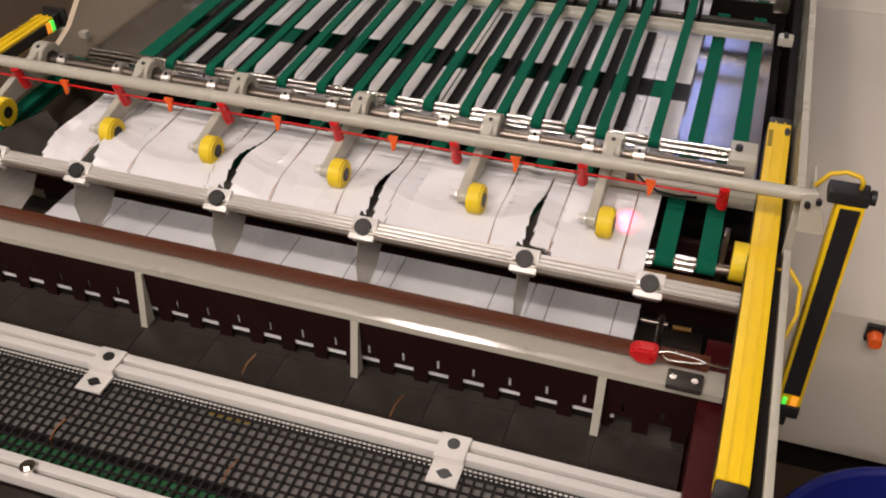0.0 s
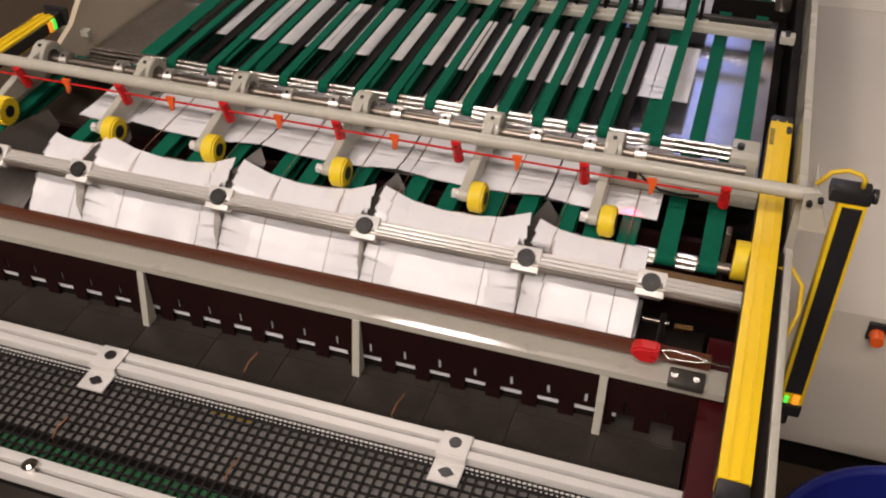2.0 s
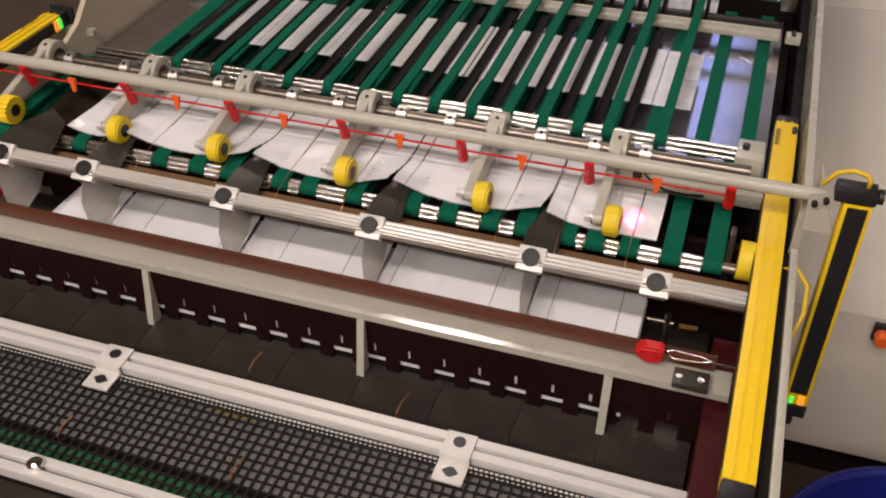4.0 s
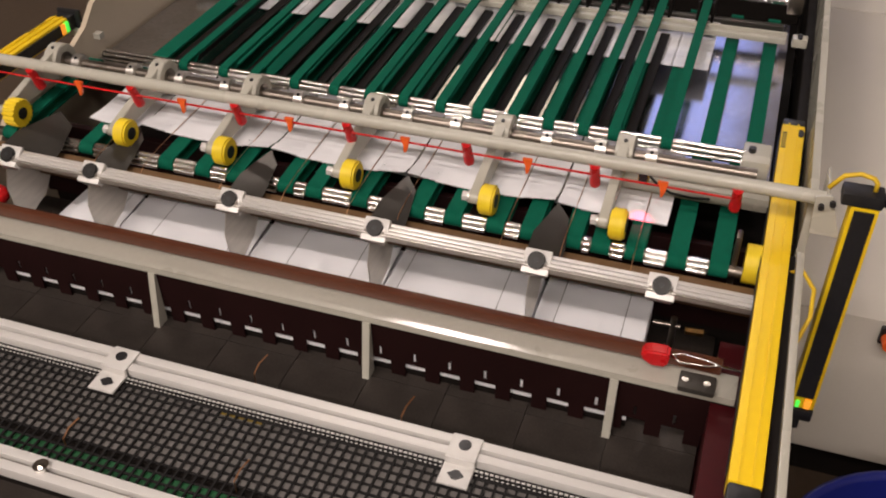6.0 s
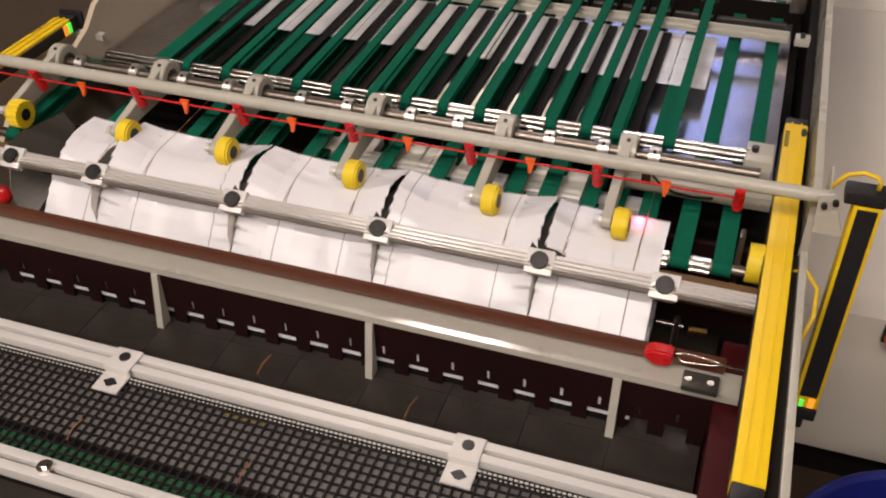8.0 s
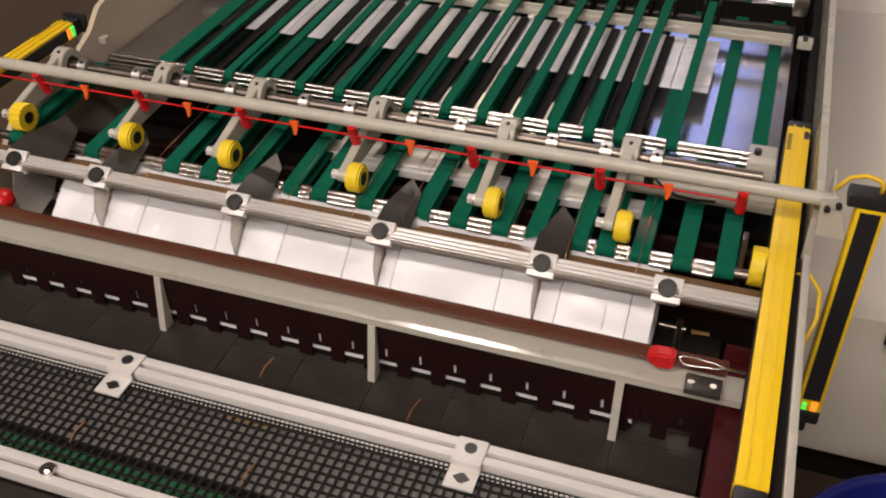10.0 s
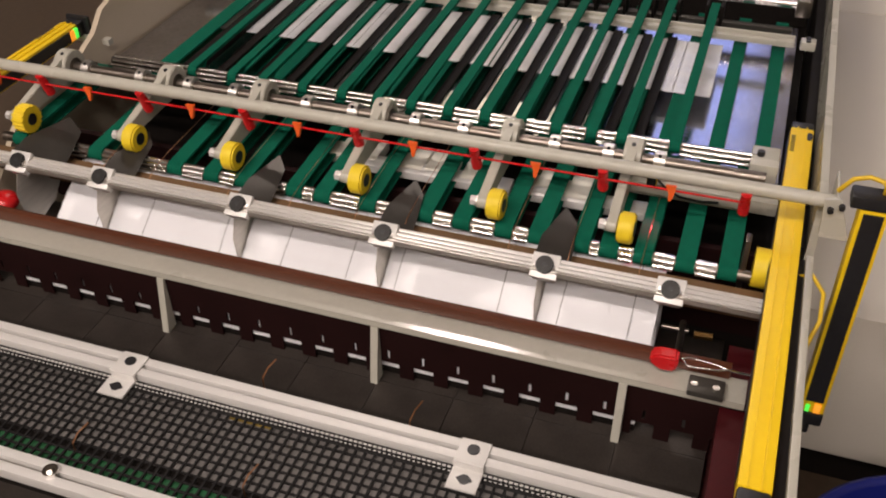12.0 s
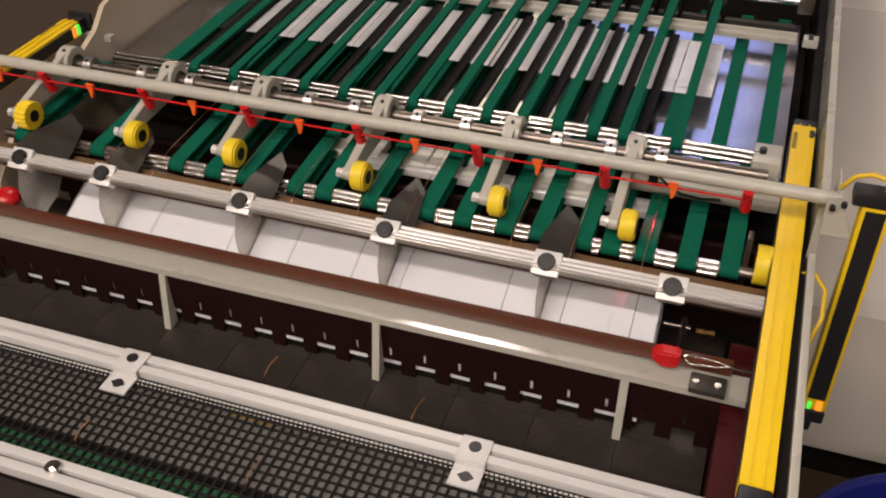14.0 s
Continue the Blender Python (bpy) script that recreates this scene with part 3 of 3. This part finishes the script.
part("status_light", B(0.0195, 0.0245, 1.450, 1.459, -0.010, 0.010), LED_GREEN, l3, "glowing green status light")
part("end_flange", B(-0.024, 0.030, 1.4875, 1.4965, -0.030, 0.022, bevel=0.004), HUB, l3, "black end flange")
part("flange_bolt", C((0.004, 1.497, 0.004), (0.004, 1.512, 0.004), 0.005, 12), HUB, l3)
part("bracket", B(-0.01, 0.08, 1.475, 1.49, -0.03, -0.018), CREAM, l3)

es = thing("edge_strip", "cream painted edge strip with a dark seal", "strip", 0, 0, 0)
part("strip", B(0.124, 0.135, 0.5, 1.19, 0.80, 0.872, bevel=0.002), CREAM, es)
part("seal", B(0.1125, 0.1235, 0.5, 1.19, 0.80, 0.862), BLACK, es, "dark rubber seal")

lv = thing("upright_light_curtain", "upright black-faced yellow light curtain with status lights", "light curtain", 0.195, 1.205, 0.546, "light curtains")
part("housing", B(-0.019, 0.019, -0.016, 0.018, 0.012, 0.419, bevel=0.002), YELLOW, lv)
part("optic_face", B(-0.0135, 0.0135, -0.0185, -0.0165, 0.04, 0.414), HUB, lv, "glossy black optic face")
part("end_cap", B(-0.020, 0.020, -0.02, 0.019, -0.014, 0.0115, bevel=0.004), HUB, lv)
part("bracket", B(-0.034, 0.022, -0.018, 0.016, 0.420, 0.440, bevel=0.004), HUB, lv, "black swivel bracket")
part("knuckle", C((0.023, -0.002, 0.430), (0.030, -0.002, 0.430), 0.011, 20), HUB, lv)
part("status_light", B(-0.011, -0.005, -0.0195, -0.0165, 0.016, 0.030), LED_GREEN, lv, "glowing green status light")
part("status_light", B(0.002, 0.012, -0.0195, -0.0165, 0.016, 0.034), LED_AMBER, lv, "glowing amber status light")
bm = bmesh.new()
tube(bm, [(0.008, 0, 0.438), (0.008, 0, 0.452), (0.003, 0.002, 0.458), (-0.015, 0.006, 0.460), (-0.035, 0.008, 0.452), (-0.052, 0.002, 0.432)], 0.0035, 8)
part("cable", bm, CABLE, lv, "yellow cable")
bm = bmesh.new()
tube(bm, [(0, 0, -0.014), (0, 0, -0.045), (-0.006, 0.004, -0.06), (-0.03, 0.01, -0.085), (-0.05, 0.01, -0.10)], 0.003, 8)
part("lower_cable", bm, CABLE, lv, "yellow cable")
part("plug", C((0, 0, -0.048), (0, 0, -0.014), 0.006, 12), HUB, lv)

# yellow cable looped below the lying light curtain
bm = bmesh.new()
tube(bm, [(0.105, 1.155, 0.852), (0.135, 1.15, 0.868), (0.152, 1.12, 0.862), (0.152, 1.08, 0.845), (0.14, 1.05, 0.82)], 0.0032, 8)
simple("yellow_cable", bm, CABLE, "yellow cable looped beside the light curtain", "cable")

# ---- cabinet and bin beside the machine ----
cab = thing("side_cabinet", "cream steel cabinet with an orange indicator lamp", "cabinet", 0, 0, 0)
part("body", B(0.145, 1.2, 1.524, 2.955, 0.11, 0.5, bevel=0.004), CREAM_DULL, cab)
# black foot puts in the shadow that falls low on the cabinet
part("foot_shade", B(0.145, 1.2, 1.56, 2.955, 0, 0.109), BLACK, cab, "black set-back foot standing in for the shadow near the floor")
part("rear_body", B(0.145, 1.2, 2.96, 3.5, 0, 0.5, bevel=0.004), CREAM_DULL, cab)
part("lamp_base", B(0.342, 0.376, 1.512, 1.523, 0.452, 0.492, bevel=0.003), HUB, cab, "black lamp base")
part("indicator_lamp", C((0.360, 1.512, 0.468), (0.360, 1.488, 0.468), 0.0145, 20, 0.012), ORANGE, cab, "orange indicator lamp")
bn = thing("waste_bin", "round blue plastic bin on the floor", "bin", 0.43, 0.965, 0)
bm = bmesh.new()
prof = [(0.19, 0.0), (0.235, 0.42), (0.245, 0.425), (0.245, 0.45), (0.236, 0.452), (0.230, 0.44), (0.186, 0.01)]
rings = [[bm.verts.new((r * math.cos(math.tau * k / 48), r * math.sin(math.tau * k / 48), z)) for k in range(48)] for r, z in prof]
for p, q in zip(rings, rings[1:]):
    for k in range(48):
        bm.faces.new((p[k], p[(k + 1) % 48], q[(k + 1) % 48], q[k]))
bm.faces.new(rings[-1]), bm.faces.new(rings[0][::-1])
part("shell", bm, BLUE, bn)

# ---- small things at the machine's ends ----
rk = thing("hand_knob", "round red plastic knob on a short stem", "knob", -1.232, 1.05, 0.773)
bm = bmesh.new()
bmesh.ops.create_uvsphere(bm, u_segments=24, v_segments=14, radius=0.026)
for v in bm.verts:
    v.co.z *= 0.7
part("grip", bm, RED, rk)
part("stem", C((0, 0.01, -0.12), (0, 0.004, -0.012), 0.008), STEEL, rk)
yw = thing("drive_pulley", "yellow pulley on the delivery roller's end", "pulley", 0.066, 1.165, 0.852)
part("disc", C((-0.012, 0, 0), (0.012, 0, 0), 0.030, 32), TYRE, yw)
part("flange", B(-0.030, -0.022, -0.010, 0.012, -0.05, 0.05, bevel=0.002), STEEL, yw)
rb = thing("roller_bearing", "cream bearing block at the upper roller's end", "bearing", 0.045, 1.385, 0.90)
part("block", B(-0.022, 0.022, -0.03, 0.03, -0.03, 0.008, bevel=0.003), CREAM, rb)
part("screw", C((-0.008, 0, 0.008), (-0.008, 0, 0.016), 0.006, 12), HUB, rb)
# plate carried on between the belts; its bright reflections are put in as white
for x0, x1 in ((-0.62, -0.35), (-0.34, -0.10)):
    ws = thing("glare_strip", "plate strip under the lower belts, white for its bright reflections", "strip", 0, 1.285, 0.832, "support strips")
    part("strip", B(x0, x1, -0.018, 0.018, -0.010, 0.005, bevel=0.002), WHITE_ALU, ws)
ps = thing("photo_sensor", "small yellow and black photo sensor with a red beam", "sensor", -0.118, 1.275, 0.905)
part("body", B(-0.008, 0.008, -0.010, 0.012, -0.012, 0.010, bevel=0.002), CABLE, ps, "yellow sensor body")
part("cap", B(-0.007, 0.007, -0.012, -0.0102, -0.010, 0.008), HUB, ps)
bm = bmesh.new()
tube(bm, [(0.008, 0.002, -0.004), (0.022, 0.0, -0.016), (0.045, -0.004, -0.026), (0.075, 0.0, -0.031), (0.105, 0.008, -0.033)], 0.0022, 8)
part("sensor_cable", bm, HUB, ps, "thin black cable")
beam = bpy.data.lights.new("beam_light", "SPOT")
beam.energy, beam.color, beam.spot_size, beam.spot_blend, beam.shadow_soft_size = 0.9, (1.0, 0.04, 0.10), radians(38), 0.8, 0.002
new("beam_light", beam).matrix_world = look((-0.118, 1.258, 0.904), (-0.108, 1.215, 0.858))
lr = thing("roller_guard", "long cream strip below the upper roller", "guard strip", 0, 1.30, 0.872)
part("strip", B(-0.16, 0.075, -0.012, 0.012, -0.012, 0.012, bevel=0.002), CREAM, lr)
# white blocks in place of the glare that polished metal mirrors here
for x0, x1, y0 in ((-0.70, -0.60, 1.285), (-0.557, -0.512, 1.278), (-0.508, -0.448, 1.284), (-0.441, -0.404, 1.278), (-0.318, -0.278, 1.294), (-0.262, -0.206, 1.276)):
    simple("glare_block", B(x0, x1, y0, 1.352, 0.818, 0.838, bevel=0.002), GLARE_WHITE, "white block standing in for bright reflections behind the lower belts", "guide block", "guide blocks")
pv = thing("air_valve", "small brass air fitting on a steel pin", "fitting", -0.028, 1.10, 0.755)
part("pin", C((0, 0, -0.04), (0, 0, 0.02), 0.005, 12), STEEL, pv)
part("rod", C((-0.03, 0, 0.004), (0.01, 0, 0.004), 0.004, 12), STEEL, pv)
part("fitting", C((0.018, 0, 0.0), (0.045, 0.004, -0.002), 0.006, 6), BRASS, pv, "brass fitting")

# ---- back of the conveyor ----
bk = thing("cross_beam", "cream painted cross beam below the upper belts", "beam", 0, 1.866, 0.888)
part("beam", B(XL, 0.067, -0.014, 0.002, -0.010, 0.002, bevel=0.002), CREAM, bk)
part("flange", B(XL, 0.067, 0.0025, 0.008, -0.010, 0.008, bevel=0.002), CREAM, bk)
ur = thing("rear_roller", "chrome roller at the back of the upper belts", "roller", 0, 2.005, 0.905)
part("core", C((XL, 0, 0), (XR - 0.03, 0, 0), 0.009), CHROME, ur)
part("rear_core", C((XL, 0.045, 0.01), (XR - 0.03, 0.045, 0.01), 0.007), STEEL, ur)
part("end_block", B(0.06, 0.09, -0.02, 0.03, -0.02, 0.016, bevel=0.003), STEEL, ur)
for x in UP_X:
    g = thing("belt_guide", "bright metal belt guide with black cheeks behind the cross beam", "guide", x, 1.945, 0.90, "belt guides")
    part("cheek", B(-0.018, -0.0115, -0.03, 0.024, -0.026, 0.019, bevel=0.002), BLACK, g)
    part("cheek", B(0.0115, 0.018, -0.03, 0.024, -0.026, 0.019, bevel=0.002), BLACK, g)
    part("clip", B(-0.020, -0.0095, 0.004, 0.016, 0.0195, 0.024, bevel=0.001), WHITE_ALU, g, "bright metal clip")
    part("clip", B(0.0095, 0.020, 0.004, 0.016, 0.0195, 0.024, bevel=0.001), WHITE_ALU, g, "bright metal clip")
rs = thing("rear_support", "dull steel strip carrying the belt guides", "strip", 0, 1.94, 0.868)
part("strip", B(XL, 0.06, 0.004, 0.02, -0.006, 0.006, bevel=0.002), DULL, rs)
simple("cutter_housing", B(XL + 0.004, XR - 0.004, 2.35, 3.19, 0.702, 1.0), BLACK, "dark housing of the cutter", "machine body")

# ---- sheets ----
LENGTH, SEGMENTS = 0.220, 10
LANES = [(-1.118, -1.014), (-1.010, -0.752), (-0.747, -0.500), (-0.495, -0.245), (-0.240, -0.068)]
# the thin dark lines of each lane's sheets, at the guide threads' x, across the machine
SHEET_LINES = [(-1.039,), (-0.944, -0.792), (-0.677, -0.560), (-0.475, -0.304), (-0.210, -0.103)]
PILES = [(-1.163, -1.012), (-1.011, -0.750), (-0.749, -0.498), (-0.497, -0.243), (-0.242, -0.068)]
# the times at which a row of sheets has its front edge at the rail
PASS = [0.0, 0.8, 1.6, 2.44, 3.38, 4.30, 5.30, 6.42, 7.77, 9.55, 11.54, 13.51, 15.48]
STOP = 0.992


def bend(u):
    """The fall of the sheets from the delivery roller to the stop bar."""
    p0, p1, p2 = (1.155, 0.857), (1.082, 0.842), (STOP - 0.008, 0.712)
    return [(1 - u) ** 2 * a + 2 * u * (1 - u) * b + u * u * c for a, b, c in zip(p0, p1, p2)]


FALL = [(0.0, 1.155, 0.857)]
for i in range(1, 61):
    y, z = bend(i / 60)
    FALL.append((FALL[-1][0] + math.hypot(y - FALL[-1][1], z - FALL[-1][2]), y, z))


def way(s):
    """The sheets' way: on the deck, down the lower belts, over the roller; s is y as far as the roller and goes on along the fall."""
    if s > 1.155:
        return s, (0.8665 if s > 1.42 else 0.857 + 0.0095 * (s - 1.155) / 0.265)
    d = min(1.155 - s, FALL[-1][0])
    for (d0, y0, z0), (d1, y1, z1) in zip(FALL, FALL[1:]):
        if d <= d1:
            k = (d - d0) / (d1 - d0)
            return y0 + (y1 - y0) * k, z0 + (z1 - z0) * k
    return FALL[-1][1], FALL[-1][2]


# seconds after the passing of the rail, and where the front is then along the way
RUN = ((-3.6, 2.40), (-1.6, 1.660), (-1.1, 1.482), (-0.77, 1.358), (-0.48, 1.230), (-0.40, 1.207), (-0.30, 1.167), (-0.20, 1.133), (-0.14, 1.115), (-0.04, 1.090), (0.06, 1.070), (0.16, 1.028), (0.26, 0.984), (0.36, 0.944), (0.50, 0.880))


def front_at(dt):
    """Where a sheet's front is, dt seconds after its passing the rail."""
    return max(float(np.interp(dt, [r[0] for r in RUN], [r[1] for r in RUN])), 1.155 - FALL[-1][0])


def lift(y, strip, edges):
    """The angle by which a strip of a sheet is turned up where its edge rides on a separator's leaf."""
    if not strip or not edges[strip > 0]:
        return 0.0
    return (9.0 if abs(strip) == 1 else 23.0) * ease((1.27 - y) / 0.13) * ease((y - 1.015) / 0.10)


def raised(y, strip, wide, edges):
    """How far out and how high the middle of a strip lies, with its inner neighbour's rise."""
    side = (strip > 0) - (strip < 0)
    if not side:
        return 0.0, 0.0
    a, b = radians(lift(y, side, edges)), radians(lift(y, 2 * side, edges))
    h = wide * 0.1
    if abs(strip) == 1:
        return side * h * (1 + math.cos(a)), h * math.sin(a)
    return side * h * (1 + 2 * math.cos(a) + math.cos(b)), h * (2 * math.sin(a) + math.sin(b))


def ease(u):
    u = max(0.0, min(1.0, u))
    return u * u * (3 - 2 * u)


def panel_rows(tp, i, strip, wide, edges, order):
    """Poses of panel i of a sheet; strip -2 to 2: which fifth of its width; edges: which of its two edges ride on a leaf."""
    rows, seg = [], LENGTH / SEGMENTS
    rest = 0.7065 + 0.0006 * order
    side = (strip > 0) - (strip < 0)
    for k in range(141):
        t = k * 0.1
        f = front_at(t - tp)
        (ya, za), (yb, zb) = way(f + i * seg), way(f + (i + 1) * seg)
        dt = t - tp
        fall = 0.66 * ease((dt - 0.41) / 0.12) + 0.34 * ease((dt - 0.46) / 0.42)
        landed = ease((dt - 0.41) / 0.12)
        ra, rb = 0.977 + i * seg, 0.977 + (i + 1) * seg
        ha, hb = (raised(y, strip, wide, edges)[1] for y in (ya, yb))
        out = raised((ya + yb) / 2, strip, wide, edges)[0]
        turn = -side * lift((ya + yb) / 2, strip, edges)
        ya, za, yb, zb = ya + (ra - ya) * landed, za + (rest - za) * fall, yb + (rb - yb) * landed, zb + (rest + 0.002 - zb) * fall
        za, zb, turn = za + ha * (1 - landed), zb + hb * (1 - landed), turn * (1 - landed)
        m = pose(out, (ya + yb) / 2, (za + zb) / 2, math.degrees(math.atan2(zb - za, yb - ya)), turn)
        rows.append((t, m))
    moved = [j for j in range(1, 140) if max((rows[j][1].translation - rows[j + d][1].translation).length for d in (-1, 1)) > 1e-5]
    return [rows[j] for j in [0] + moved + [140]]


def sheet_panel(wide, i, strip, lane):
    """One small piece of a sheet, with the thin dark line where the strip carries one."""
    seg, over = LENGTH / SEGMENTS, 0.0009
    a, b = -wide * 0.1 - over, wide * 0.1 + over
    bm = bmesh.new()
    box(bm, a, b, -seg / 2 - over, seg / 2 + over, -0.0002, 0.0002)
    centre = strip * wide * 0.2
    for c in SHEET_LINES[lane]:
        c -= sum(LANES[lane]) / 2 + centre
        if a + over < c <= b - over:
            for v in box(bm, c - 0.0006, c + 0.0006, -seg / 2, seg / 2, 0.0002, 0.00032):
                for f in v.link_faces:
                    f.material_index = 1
    uv = bm.loops.layers.uv.new("sheet")
    for f in bm.faces:
        for l in f.loops:
            l[uv].uv = (centre + l.vert.co.x + 0.7 * lane, i * seg + l.vert.co.y)
    me = mesh_of(bm, "sheet_panel", PAPER)
    me.materials.append(LINE_GREY)
    return me


SHEETS = []
for lane, ((x0, x1), (p0, p1)) in enumerate(zip(LANES, PILES)):
    wide = x1 - x0
    edges = (True, lane < len(LANES) - 1)
    panels = {(i, strip): sheet_panel(wide, i, strip, lane) for i in range(SEGMENTS) for strip in range(-2, 3)}
    for order, tp in enumerate(PASS):
        sh = thing("paper_sheet", "thin white paper sheet on its way to the stack", "paper sheet", (x0 + x1) / 2, 0, 0, "paper sheets")
        for (i, strip), me in panels.items():
            p = new("sheet_panel", me)
            p.parent = sh
            SHEETS.append((p, tp, i, strip, wide, edges, order))
    wide = p1 - p0
    pile = thing("paper_pile", "even pile of white paper sheets on the table", "paper pile", (p0 + p1) / 2, 0, 0, "paper piles")
    part("pile_board", B(-wide / 2, wide / 2, 0.978, 0.972 + LENGTH, 0.651, 0.666), BLACK, pile, "dark board under the pile")
    for j in range(9):
        z = 0.6665 + 0.0042 * j
        dx, dy = random.uniform(-0.0015, 0.0015), random.uniform(0, 0.0012)
        part("ream", B(-wide / 2 + dx, wide / 2 + dx, 0.9748 + dy, 0.976 + LENGTH + dy, z, z + 0.0039), PILE_PAPER, pile)
    for c in SHEET_LINES[lane]:
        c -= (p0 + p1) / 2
        part("sheet_line", B(c - 0.0007, c + 0.0007, 0.977, 0.974 + LENGTH, 0.7041, 0.7044), LINE_GREY, pile, "thin dark line")


def motions():
    for p, tp, i, strip, wide, edges, order in SHEETS:
        walk(p, panel_rows(tp, i, strip, wide, edges, order))
    for tyre in WHEELS:
        walk(tyre, [(k * 0.1, pose(0, 0, 0, -75.0 * k)) for k in range(141)])


motions()
